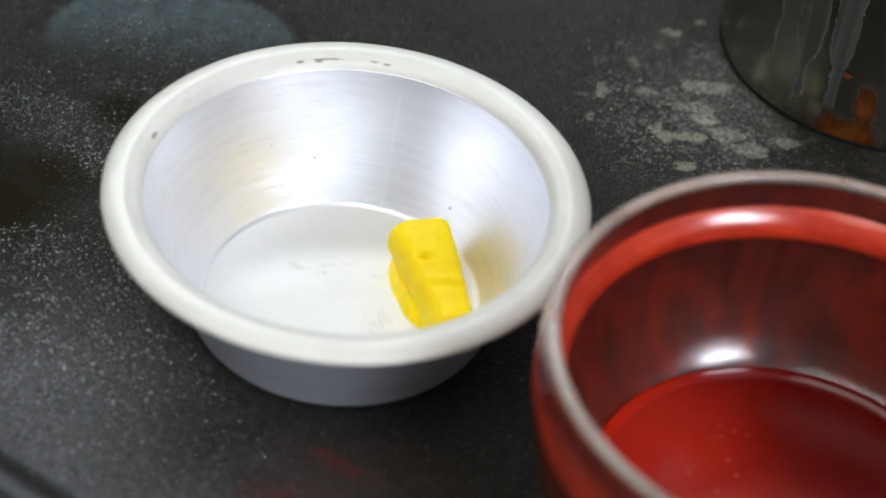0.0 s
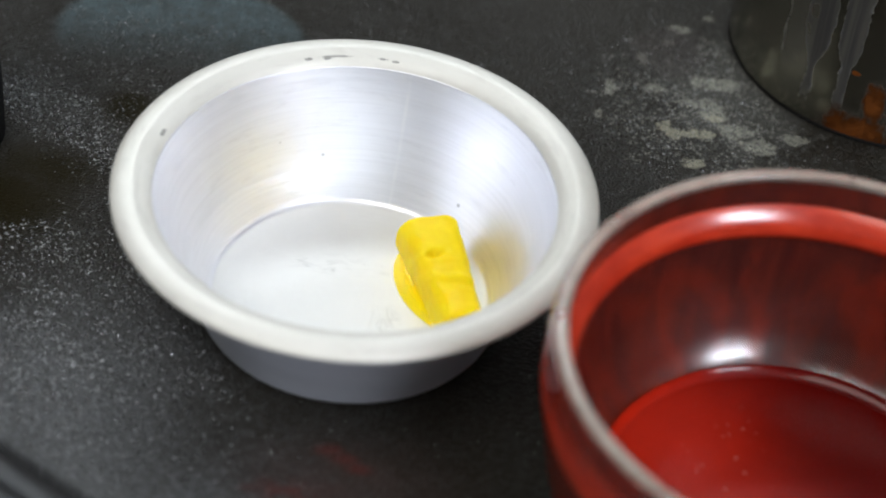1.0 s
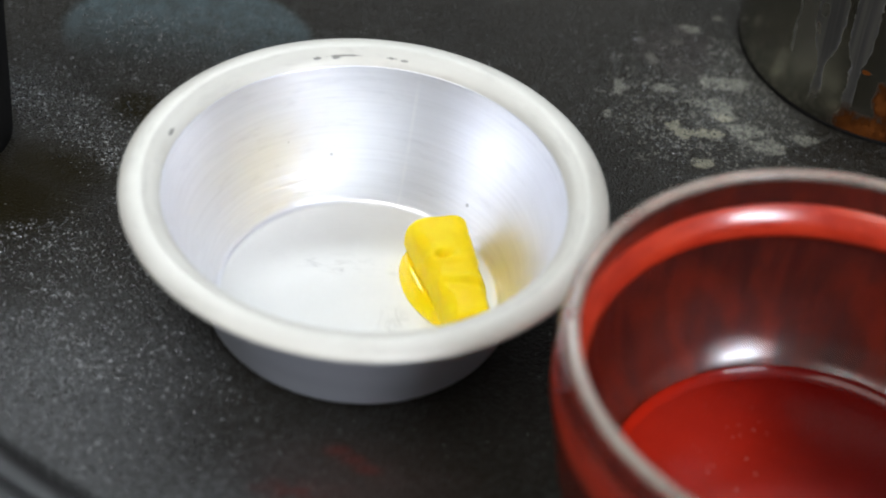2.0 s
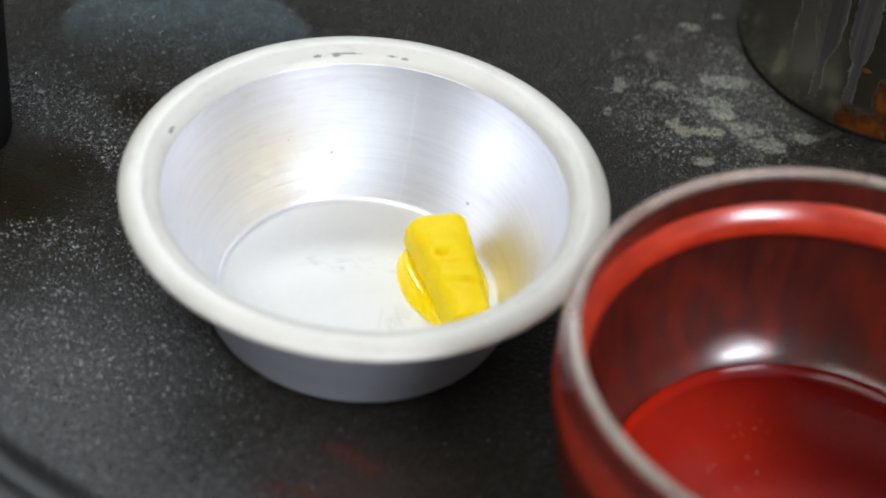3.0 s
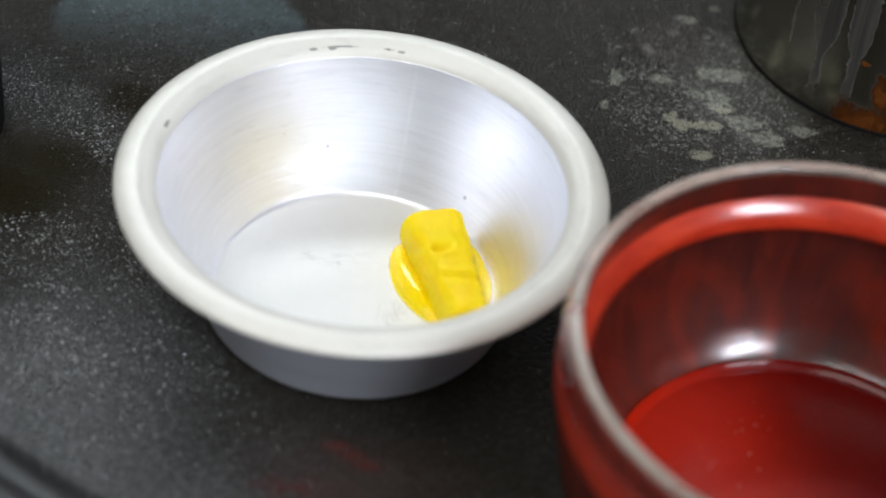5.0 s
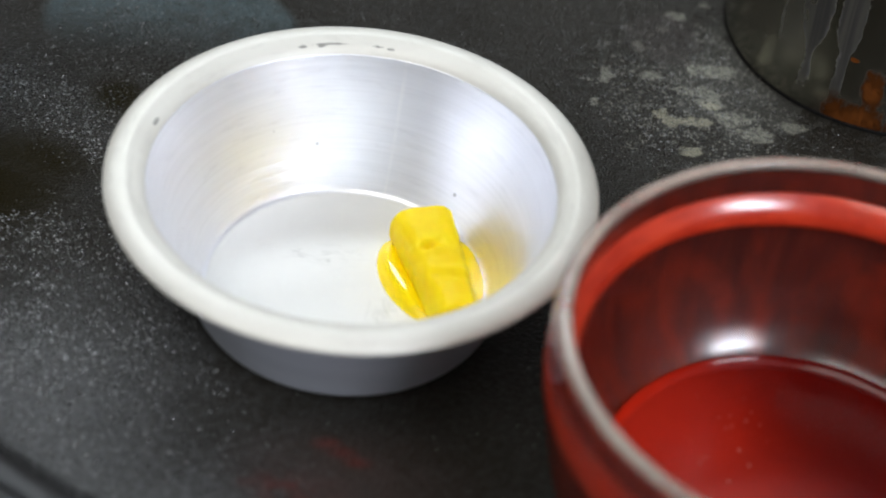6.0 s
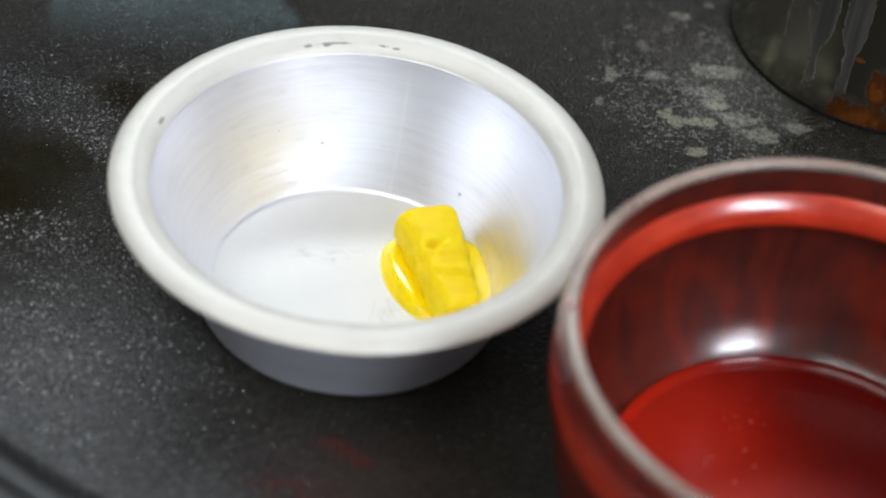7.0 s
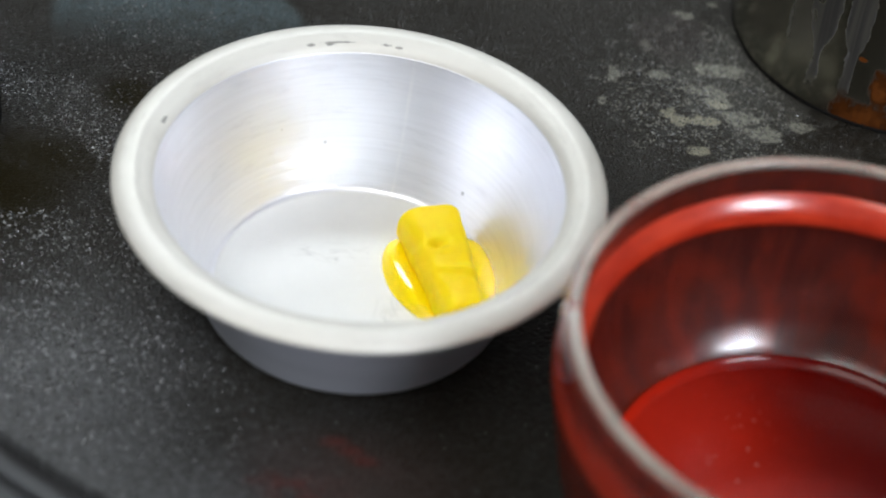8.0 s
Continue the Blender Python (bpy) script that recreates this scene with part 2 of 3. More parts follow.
    col = g.mix(g.math("MULTIPLY", scuff, 0.55), col, (0.30, 0.30, 0.285))
    scratch = g.math("MULTIPLY", g.ramp(g.math("ABSOLUTE", g.math("SUBTRACT", ang, radians(79.0))), 0.016, 0.004), g.ramp(cloud, 0.30, 0.60))
    col = g.mix(g.math("MULTIPLY", g.math("MULTIPLY", scratch, g.math("SUBTRACT", 1.0, worn)), 0.5), col, (0.97, 0.97, 0.97))
    col = g.mix(outside, col, g.mix(broad, (0.64, 0.66, 0.73), (0.76, 0.78, 0.85)))
    metal = g.lerp(outside, g.lerp(worn, 0.84, 0.10), 0.62)
    # the spinning grooves run round the wall and spread its reflections up and down
    along = g.nt.nodes.new("ShaderNodeTangent")
    along.direction_type, along.axis = "RADIAL", "Z"
    return g.surface(col, rough, metal, g.bump(h, 0.00014, 0.6), Anisotropic=g.lerp(worn, 0.10, 0.0), Anisotropic_Rotation=0.25, Tangent=along.outputs[0])


def make_rim_metal():
    g = Graph("worn_aluminium_rim")
    ang, r, z = g.polar()
    cloud = g.noise(60.0, 4.0, 0.6)
    scr = g.noise(1.0, 4.0, 0.7, g.combine(g.math("MULTIPLY", ang, 4.0), g.math("MULTIPLY", r, 1400.0), g.math("MULTIPLY", z, 900.0)))
    col = g.mix(cloud, (0.59, 0.57, 0.51), (0.77, 0.755, 0.70))
    wear = g.noise(1.0, 5.0, 0.65, g.combine(g.math("MULTIPLY", ang, 5.0), g.math("MULTIPLY", r, 420.0), g.math("MULTIPLY", z, 420.0)), 0.4)
    col = g.mix(g.math("MULTIPLY", g.ramp(wear, 0.50, 0.72), 0.30), col, (0.46, 0.44, 0.40))
    mark = None
    for a, span, rad, wid in ((102.5, 0.100, 0.0431, 0.00026), (104.5, 0.030, 0.0428, 0.00030), (110.2, 0.024, 0.0429, 0.00035), (88.2, 0.034, 0.0430, 0.00026), (84.5, 0.022, 0.0428, 0.0003),
                              (166.0, 0.040, 0.0428, 0.00045)):
        da = g.math("DIVIDE", g.math("SUBTRACT", ang, radians(a)), span)
        dr = g.math("DIVIDE", g.math("SUBTRACT", r, rad), wid)
        d = g.math("SQRT", g.math("ADD", g.math("MULTIPLY", da, da), g.math("MULTIPLY", dr, dr)))
        d = g.math("ADD", d, g.math("MULTIPLY", g.math("SUBTRACT", g.noise(1300.0, 3.0, 0.6), 0.5), 2.2))
        m = g.ramp(d, 1.0, 0.5)
        mark = m if mark is None else g.math("MAXIMUM", mark, m)
    col = g.mix(g.math("MULTIPLY", mark, 0.8), col, (0.18, 0.175, 0.16))
    rough = g.lerp(cloud, 0.46, 0.60)
    return g.surface(col, rough, 0.18, g.bump(scr, 0.00006, 0.4))


def make_yellow_wax():
    g = Graph("yellow_wax")
    c = g.noise(150.0, 3.0, 0.5)
    col = g.mix(g.ramp(c, 0.25, 0.75), (0.91, 0.635, 0.003), (0.96, 0.725, 0.008))
    return g.surface(col, g.lerp(c, 0.38, 0.55), 0.0, g.bump(g.noise(420.0, 3.0, 0.5), 0.0003, 0.18),
                     Specular_IOR_Level=0.12, Subsurface_Weight=0.15, Subsurface_Radius=(0.9, 0.5, 0.05), Subsurface_Scale=0.002)


def make_yellow_melt():
    g = Graph("molten_yellow_wax")
    c = g.noise(200.0, 2.0, 0.5)
    return g.surface(g.mix(c, (0.95, 0.68, 0.002), (0.98, 0.74, 0.004)), 0.06, 0.0, None, Specular_IOR_Level=0.28,
                     Subsurface_Weight=0.15, Subsurface_Radius=(1.0, 0.6, 0.06), Subsurface_Scale=0.002)


def make_glass():
    g = Graph("clear_glass")
    ang, r, z = g.polar()
    mid = g.math("ADD", 0.0430, g.math("MULTIPLY", g.ramp(z, 0.008, 0.040), 0.0056))
    inside = g.math("MULTIPLY", g.ramp(g.math("SUBTRACT", r, mid), 0.0002, -0.0002), g.ramp(z, 0.0065, 0.0072))
    waxy = g.lerp(g.noise(160.0, 4.0, 0.6), 0.14, 0.24)
    rough = g.lerp(inside, g.lerp(g.noise(60.0, 3.0, 0.6), 0.03, 0.10), waxy)
    p = g.node("ShaderNodeBsdfPrincipled", Roughness=rough, IOR=1.47, Transmission_Weight=1.0)
    g.put(p.inputs["Base Color"], (0.95, 0.93, 0.92, 1.0))
    # diffuse greyish coat on the lip, painted in for the window's reflection
    h = g.node("ShaderNodeBsdfPrincipled", Roughness=0.35)
    g.put(h.inputs["Base Color"], (0.58, 0.50, 0.42, 1.0))
    m = g.nt.nodes.new("ShaderNodeMixShader")
    lip = g.math("MULTIPLY", g.ramp(z, 0.0550, 0.0565), g.ramp(g.noise(1.0, 4.0, 0.6, g.combine(g.math("MULTIPLY", ang, 3.0), 0.0, g.math("MULTIPLY", z, 200.0))), 0.25, 0.75, 0.32, 0.62))
    g.put(m.inputs[0], lip)
    g.nt.links.new(p.outputs[0], m.inputs[1])
    g.nt.links.new(h.outputs[0], m.inputs[2])
    g.nt.links.new(m.outputs[0], g.out.inputs[0])
    return g.mat


def make_film():
    g = Graph("red_wax_film")
    ang, r, z = g.polar()
    runs = g.noise(1.0, 3.0, 0.55, g.combine(g.math("ADD", g.math("MULTIPLY", ang, 13.0), g.math("MULTIPLY", z, 35.0)), g.math("MULTIPLY", r, 40.0), g.math("MULTIPLY", z, 32.0)), 0.5)
    blot = g.noise(75.0, 4.0, 0.6)
    # darker and more see-through round the far side, redder on the rest
    far_side = g.ramp(g.math("ABSOLUTE", g.math("SUBTRACT", ang, radians(102.0))), radians(75.0), radians(25.0), 0.55, 1.0)
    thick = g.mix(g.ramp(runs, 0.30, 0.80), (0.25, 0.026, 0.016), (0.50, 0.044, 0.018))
    col = g.mix(far_side, thick, g.mix(g.ramp(runs, 0.30, 0.80), (0.098, 0.024, 0.020), (0.22, 0.032, 0.020)))
    # broader tongues of brighter wax
    tongue = g.noise(1.0, 4.0, 0.6, g.combine(g.math("MULTIPLY", ang, 4.0), 0.0, g.math("MULTIPLY", z, 60.0)), 1.0)
    col = g.mix(g.ramp(tongue, 0.44, 0.68, 0.0, 0.60), col, (0.36, 0.040, 0.020))
    p = g.node("ShaderNodeBsdfPrincipled", Roughness=g.lerp(blot, 0.14, 0.24), Specular_IOR_Level=0.28)
    g.put(p.inputs["Base Color"], col)
    clear = g.node("ShaderNodeBsdfTransparent")
    g.put(clear.inputs["Color"], g.mix(far_side, (0.40, 0.05, 0.035), (0.55, 0.17, 0.15)))
    glow = g.node("ShaderNodeBsdfTranslucent")
    g.put(glow.inputs["Color"], (0.90, 0.060, 0.018, 1.0))
    back = g.nt.nodes.new("ShaderNodeMixShader")
    g.put(back.inputs[0], g.lerp(far_side, 0.70, 0.10))
    g.nt.links.new(clear.outputs[0], back.inputs[1])
    g.nt.links.new(glow.outputs[0], back.inputs[2])
    m = g.nt.nodes.new("ShaderNodeMixShader")
    g.put(m.inputs[0], g.lerp(g.ramp(z, 0.030, 0.018), g.math("MULTIPLY", g.ramp(runs, 0.25, 0.75, 0.78, 0.94), g.lerp(far_side, 1.0, 0.88)), 0.96))
    g.nt.links.new(back.outputs[0], m.inputs[1])
    g.nt.links.new(p.outputs[0], m.inputs[2])
    g.nt.links.new(m.outputs[0], g.out.inputs[0])
    return g.mat


def make_red_ring():
    g = Graph("red_wax_ring")
    ang, r, z = g.polar()
    c = g.noise(1.0, 4.0, 0.6, g.combine(g.math("MULTIPLY", ang, 6.0), g.math("MULTIPLY", r, 300.0), g.math("MULTIPLY", z, 300.0)))
    p = g.node("ShaderNodeBsdfPrincipled", Roughness=0.20, Normal=g.bump(c, 0.0002, 0.3), Coat_Weight=1.0, Coat_Roughness=0.22)
    g.put(p.inputs["Base Color"], g.mix(g.ramp(c, 0.28, 0.68), (0.58, 0.034, 0.013), (0.84, 0.072, 0.026)))
    glow = g.node("ShaderNodeBsdfTranslucent")
    g.put(glow.inputs["Color"], (0.98, 0.120, 0.040, 1.0))
    m = g.nt.nodes.new("ShaderNodeMixShader")
    g.put(m.inputs[0], 0.35)
    g.nt.links.new(p.outputs[0], m.inputs[1])
    g.nt.links.new(glow.outputs[0], m.inputs[2])
    g.nt.links.new(m.outputs[0], g.out.inputs[0])
    return g.mat


def make_red_melt(name="molten_red_wax", gloss=0.26, shine=0.46):
    g = Graph(name)
    c = g.noise(45.0, 3.0, 0.5)
    dots = g.cells(760.0)
    pk = g.node("ShaderNodeSeparateColor", Color=dots.outputs["Color"])
    dot = g.math("MULTIPLY", g.ramp(pk.outputs[0], 0.66, 0.76), g.ramp(dots.outputs["Distance"], 0.24, 0.12))
    dot = g.math("MULTIPLY", dot, g.blob((-0.0115, 0.012, 0.006), (0.011, 0.019, 0.02), 0.9, 0.5, 60.0))
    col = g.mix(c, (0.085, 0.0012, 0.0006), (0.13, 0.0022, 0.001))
    # left part brighter than the right: fall of light put into the colour
    lit_side = g.blob((-0.026, 0.000, 0.006), (0.042, 0.054, 0.05), 1.0, 0.4, 35.0)
    col = g.mix(lit_side, col, g.mix(c, (0.54, 0.018, 0.005), (0.64, 0.026, 0.008)))
    col = g.mix(g.math("MULTIPLY", dot, 0.8), col, (0.80, 0.48, 0.44))
    return g.surface(col, gloss, 0.0, None, Specular_IOR_Level=shine)


def make_steel():
    g = Graph("stained_steel")
    ang, _, z = g.polar()
    blot = g.noise(90.0, 4.0, 0.6)
    streaks = g.noise(1.0, 4.0, 0.6, g.combine(g.math("MULTIPLY", ang, 26.0), 0.0, g.math("MULTIPLY", z, 22.0)))
    sway = g.math("SUBTRACT", g.noise(1.0, 4.0, 0.6, g.combine(g.math("MULTIPLY", ang, 9.0), 0.0, g.math("MULTIPLY", z, 120.0))), 0.5)
    turn = g.math("ADD", g.math("MULTIPLY", ang, 180.0 / math.pi), g.math("MULTIPLY", sway, 5.5))
    lift = g.math("MULTIPLY", z, 1000.0)
    flat = g.combine(turn, lift, 0.0)
    # dried tongues that ran down the side: a thin grey skin with a pale outline
    drip = line = None
    for middle, low, high, wide in ((-128.0, 15.0, 24.0, (1.1, 4.3)), (-116.3, 19.0, 26.0, (1.4, 4.0))):
        d = g.math("SUBTRACT", g.math("ABSOLUTE", g.math("SUBTRACT", turn, middle)), g.ramp(lift, low, high, *wide))
        skin, rim = g.ramp(d, 0.30, -0.30), g.ramp(g.math("ABSOLUTE", d), 0.42, 0.08)
        drip = skin if drip is None else g.math("MAXIMUM", drip, skin)
        line = rim if line is None else g.math("MAXIMUM", line, rim)
    for centre, radii in (((-130.0, 31.0, 0), (1.7, 2.4, 1)), ((-131.4, 25.3, 0), (0.9, 1.9, 1)), ((-120.7, 34.5, 0), (0.8, 1.2, 1)), ((-121.0, 30.8, 0), (0.6, 1.0, 1))):
        hole = g.math("SUBTRACT", 1.0, g.blob(centre, radii, 0.3, 0.3, 300.0, flat))
        drip, line = g.math("MULTIPLY", drip, hole), g.math("MULTIPLY", line, hole)
    veil = g.math("MULTIPLY", g.math("MULTIPLY", g.ramp(turn, -140.6, -139.8), g.ramp(turn, -124.0, -130.0)), g.ramp(lift, 8.0, 16.0, 0.0, 0.45))
    thread = g.math("MULTIPLY", g.ramp(g.math("ABSOLUTE", g.math("ADD", turn, 140.0)), 0.45, 0.10), g.ramp(lift, 13.0, 18.0, 0.0, 0.6))
    fade = g.ramp(lift, 4.0, 11.0)
    drip = g.math("MAXIMUM", g.math("MULTIPLY", drip, fade), veil)
    line = g.math("MAXIMUM", g.math("MULTIPLY", g.math("MULTIPLY", line, fade), g.ramp(g.noise(330.0, 4.0, 0.7), 0.38, 0.62, 0.10, 1.0)), thread)
    col = g.mix(streaks, (0.31, 0.295, 0.235), (0.48, 0.46, 0.375))
    col = g.mix(g.math("MULTIPLY", drip, g.ramp(streaks, 0.3, 0.7, 0.55, 0.9)), col, (0.085, 0.083, 0.087))
    col = g.mix(g.math("MULTIPLY", line, 0.95), col, (0.165, 0.165, 0.17))
    # orange patches low on the side and one small spot higher up
    orange_mask = g.math("MULTIPLY", g.math("MAXIMUM", g.blob((-109.0, 2.5, 0), (18.0, 8.5, 1), 1.0, 0.6, 160.0, flat), g.blob((-104.5, 12.0, 0), (6.0, 9.0, 1), 1.0, 0.7, 160.0, flat)),
                  g.math("MULTIPLY", g.ramp(g.noise(420.0, 4.0, 0.7), 0.30, 0.70, 0.45, 1.0), g.ramp(streaks, 0.32, 0.60, 0.40, 1.0)))
    orange_mask = g.math("MAXIMUM", orange_mask, g.blob((-112.9, 19.3, 0), (1.5, 0.8, 1), 0.5, 0.8, 300.0, flat))
    col = g.mix(g.ramp(orange_mask, 0.0, 0.30), col, (0.125, 0.036, 0.006))
    solid = g.math("MAXIMUM", g.math("MAXIMUM", g.math("MULTIPLY", drip, 0.25), g.math("MULTIPLY", line, 0.65)), g.ramp(orange_mask, 0.0, 0.75))
    rough = g.lerp(solid, 0.20, 0.85)
    metal = g.math("SUBTRACT", 1.0, solid)
    return g.surface(col, rough, metal, g.bump(blot, 0.0002, 0.3), Specular_IOR_Level=g.lerp(solid, 0.5, 0.05))


def make_plain(name, a, b, rough, scale=8.0, depth=0.001, shine=0.5):
    g = Graph(name)
    c = g.noise(scale, 5.0, 0.6)
    f = g.noise(scale * 25.0, 3.0, 0.6)
    return g.surface(g.mix(c, a, b), rough, 0.0, g.bump(f, depth, 0.4), Specular_IOR_Level=shine)


def make_bead():
    g = Graph("oily_bead")
    rnd = g.node("ShaderNodeNewGeometry").outputs["Random Per Island"]
    # some beads get a paler base colour in place of bright glints
    glint = g.ramp(rnd, 0.55, 1.0)
    return g.surface(g.mix(glint, (0.02, 0.02, 0.02), (0.21, 0.215, 0.215)), 0.12, 0.0, None, Specular_IOR_Level=1.0)


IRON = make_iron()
BEAD = make_bead()
ALU = make_aluminium()
RIM = make_rim_metal()
WAX = make_yellow_wax()
MELT = make_yellow_melt()
GLASS = make_glass()
FILM = make_film()
RING = make_red_ring()
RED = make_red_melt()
EDGE = make_red_melt("molten_red_wax_edge", 0.12, 0.26)
STEEL = make_steel()
SOOT_AND_SHADE = make_plain("black_steel_and_base_shade", (0.005, 0.005, 0.005), (0.011, 0.010, 0.009), 0.85, 120.0, 0.0002, 0.10)
EDGE_IRON = make_plain("bare_iron", (0.016, 0.016, 0.016), (0.026, 0.027, 0.028), 0.55, 60.0, 0.0002)
PLASTER = make_plain("wall_plaster", (0.25, 0.25, 0.25), (0.30, 0.30, 0.295), 0.85)
CEIL = make_plain("ceiling_paint", (0.70, 0.70, 0.69), (0.76, 0.76, 0.75), 0.9)
TILE = make_plain("grey_floor", (0.22, 0.21, 0.20), (0.30, 0.29, 0.28), 0.6)
STONE = make_plain("dark_worktop", (0.030, 0.030, 0.032), (0.055, 0.055, 0.056), 0.35, 40.0, 0.0003)
PAINT = make_plain("white_window_paint", (0.74, 0.74, 0.72), (0.80, 0.80, 0.78), 0.4)


# ---- mesh helpers ----
def link_mesh(name, bm, material, smooth=True):
    bmesh.ops.recalc_face_normals(bm, faces=bm.faces)
    me = bpy.data.meshes.new(name)
    bm.to_mesh(me)
    bm.free()
    me.materials.append(material)
    if smooth:
        for p in me.polygons:
            p.use_smooth = True
    return new(name, me)


def part(name, bm, material, parent, label="", smooth=True):
    ob = link_mesh(name, bm, material, smooth)
    ob.parent = parent
    if label:
        tagged(ob, label=label)
    return ob


def thing(name, m, label, category, group="", kind=""):
    ob = new(name)
    ob.empty_display_size = 0.01
    ob.matrix_world = m
    return tagged(ob, label, category, group, kind)


def box(bm, x0, x1, y0, y1, z0, z1):
    m = Matrix.LocRotScale(((x0 + x1) / 2, (y0 + y1) / 2, (z0 + z1) / 2), None, (x1 - x0, y1 - y0, z1 - z0))
    bmesh.ops.create_cube(bm, size=1.0, matrix=m)


def curve_profile(points, steps=6):
    """Catmull-Rom through (r, z) points; a point given as (r, z, 0) is a sharp corner."""
    out = []
    n = len(points)
    for i in range(n - 1):
        p1, p2 = points[i][:2], points[i + 1][:2]
        p0 = points[i - 1][:2] if i > 0 and len(points[i]) == 2 else p1
        p3 = points[i + 2][:2] if i + 2 < n and len(points[i + 1]) == 2 else p2
        for k in range(steps):
            t = k / steps
            a = []
            for c in (0, 1):
                a.append(0.5 * (2 * p1[c] + (p2[c] - p0[c]) * t + (2 * p0[c] - 5 * p1[c] + 4 * p2[c] - p3[c]) * t * t
                                + (3 * p1[c] - p0[c] - 3 * p2[c] + p3[c]) * t ** 3))
            out.append((max(a[0], 0.0), a[1]))
    out.append(points[-1][:2])
    return out


def lathe(profile, segs=128, closed=False, wobble=0.0, seed=0.0):
    """A body of revolution from (r, z) pairs; points on the axis become one vertex."""
    bm = bmesh.new()
    rings = []
    for r, z in profile:
        if r < 1e-6:
            rings.append([bm.verts.new((0, 0, z))])
            continue
        ring = []
        for i in range(segs):
            a = 2 * math.pi * i / segs
            k = 1 + wobble * noise.noise(Vector((math.cos(a) * 1.3 + seed, math.sin(a) * 1.3, z * 20)))
            ring.append(bm.verts.new((r * k * math.cos(a), r * k * math.sin(a), z)))
        rings.append(ring)
    pairs = list(zip(rings, rings[1:]))
    if closed:
        pairs.append((rings[-1], rings[0]))
    for a, b in pairs:
        for i in range(segs):
            j = (i + 1) % segs
            if len(a) == 1 and len(b) == 1:
                break
            if len(a) == 1:
                bm.faces.new((a[0], b[i], b[j]))
            elif len(b) == 1:
                bm.faces.new((a[i], b[0], a[j]))
            else:
                bm.faces.new((a[i], b[i], b[j], a[j]))
    return bm


# ---- room ----
FLOOR_Z, CEIL_Z = -0.92, 1.50
X0, X1, Y0, Y1 = -1.6, 1.6, -1.5, 0.85


def build_room():
    def wall(name, *b):
        bm = bmesh.new()
        box(bm, *b)
        return tagged(link_mesh(name, bm, PLASTER, False), "plain grey plastered kitchen wall", "wall", kind="structure")
    wall("wall_west", X0 - 0.12, X0, Y0 - 0.12, Y1 + 0.12, FLOOR_Z, CEIL_Z)
    wall("wall_east", X1, X1 + 0.12, Y0 - 0.12, Y1 + 0.12, FLOOR_Z, CEIL_Z)

    def pierced(name, w, y0, y1):
        bm = bmesh.new()
        box(bm, X0, w["x0"], y0, y1, FLOOR_Z, CEIL_Z)
        box(bm, w["x1"], X1, y0, y1, FLOOR_Z, CEIL_Z)
        box(bm, w["x0"], w["x1"], y0, y1, FLOOR_Z, w["z0"])
        box(bm, w["x0"], w["x1"], y0, y1, w["z1"], CEIL_Z)
        tagged(link_mesh(name, bm, PLASTER, False), "plain grey wall with a window opening", "wall", kind="structure")
    pierced("wall_north", WIN, Y1, Y1 + 0.12)
    pierced("wall_south", WIN2, Y0 - 0.12, Y0)
    bm = bmesh.new()
    box(bm, X0 - 0.12, X1 + 0.12, Y0 - 0.12, Y1 + 0.12, FLOOR_Z - 0.1, FLOOR_Z)
    tagged(link_mesh("floor", bm, TILE, False), "plain grey kitchen floor", "floor", kind="structure")
    bm = bmesh.new()
    box(bm, X0 - 0.12, X1 + 0.12, Y0 - 0.12, Y1 + 0.12, CEIL_Z, CEIL_Z + 0.1)
    tagged(link_mesh("ceiling", bm, CEIL, False), "plain white ceiling", "ceiling", kind="structure")
    def window(name, w, y0, y1):
        win = thing(name, pose(0, 0, 0), "white painted window in the kitchen wall", "window", kind="structure")
        t = 0.035
        for b in ((w["x0"], w["x1"], w["z0"], w["z0"] + t), (w["x0"], w["x1"], w["z1"] - t, w["z1"]),
                  (w["x0"], w["x0"] + t, w["z0"] + t, w["z1"] - t), (w["x1"] - t, w["x1"], w["z0"] + t, w["z1"] - t)):
            bm = bmesh.new()
            box(bm, b[0], b[1], y0, y1, b[2], b[3])
            part("window_frame", bm, PAINT, win, smooth=False)
    window("window_1", WIN, Y1 + 0.03, Y1 + 0.09)
    window("window_2", WIN2, Y0 - 0.09, Y0 - 0.03)
    # worktop on which the pan stands
    bm = bmesh.new()
    box(bm, -0.9, 0.9, -0.35, 0.42, -0.046, -0.008)
    bmesh.ops.bevel(bm, geom=bm.edges[:], offset=0.004, segments=2, affect="EDGES")
    top = link_mesh("worktop", bm, STONE, False)
    tagged(top, "dark stone worktop under the iron pan", "worktop", kind="structure")
    bm = bmesh.new()
    box(bm, -0.88, 0.88, -0.30, 0.42, FLOOR_Z, -0.046)
    tagged(link_mesh("base_unit", bm, PLASTER, False), "plain closed base unit under the worktop", "cabinet", kind="structure")


# ---- iron pan ----
PAN = (0.0272, 0.0773)
JAR = (-0.0990, 0.0400)


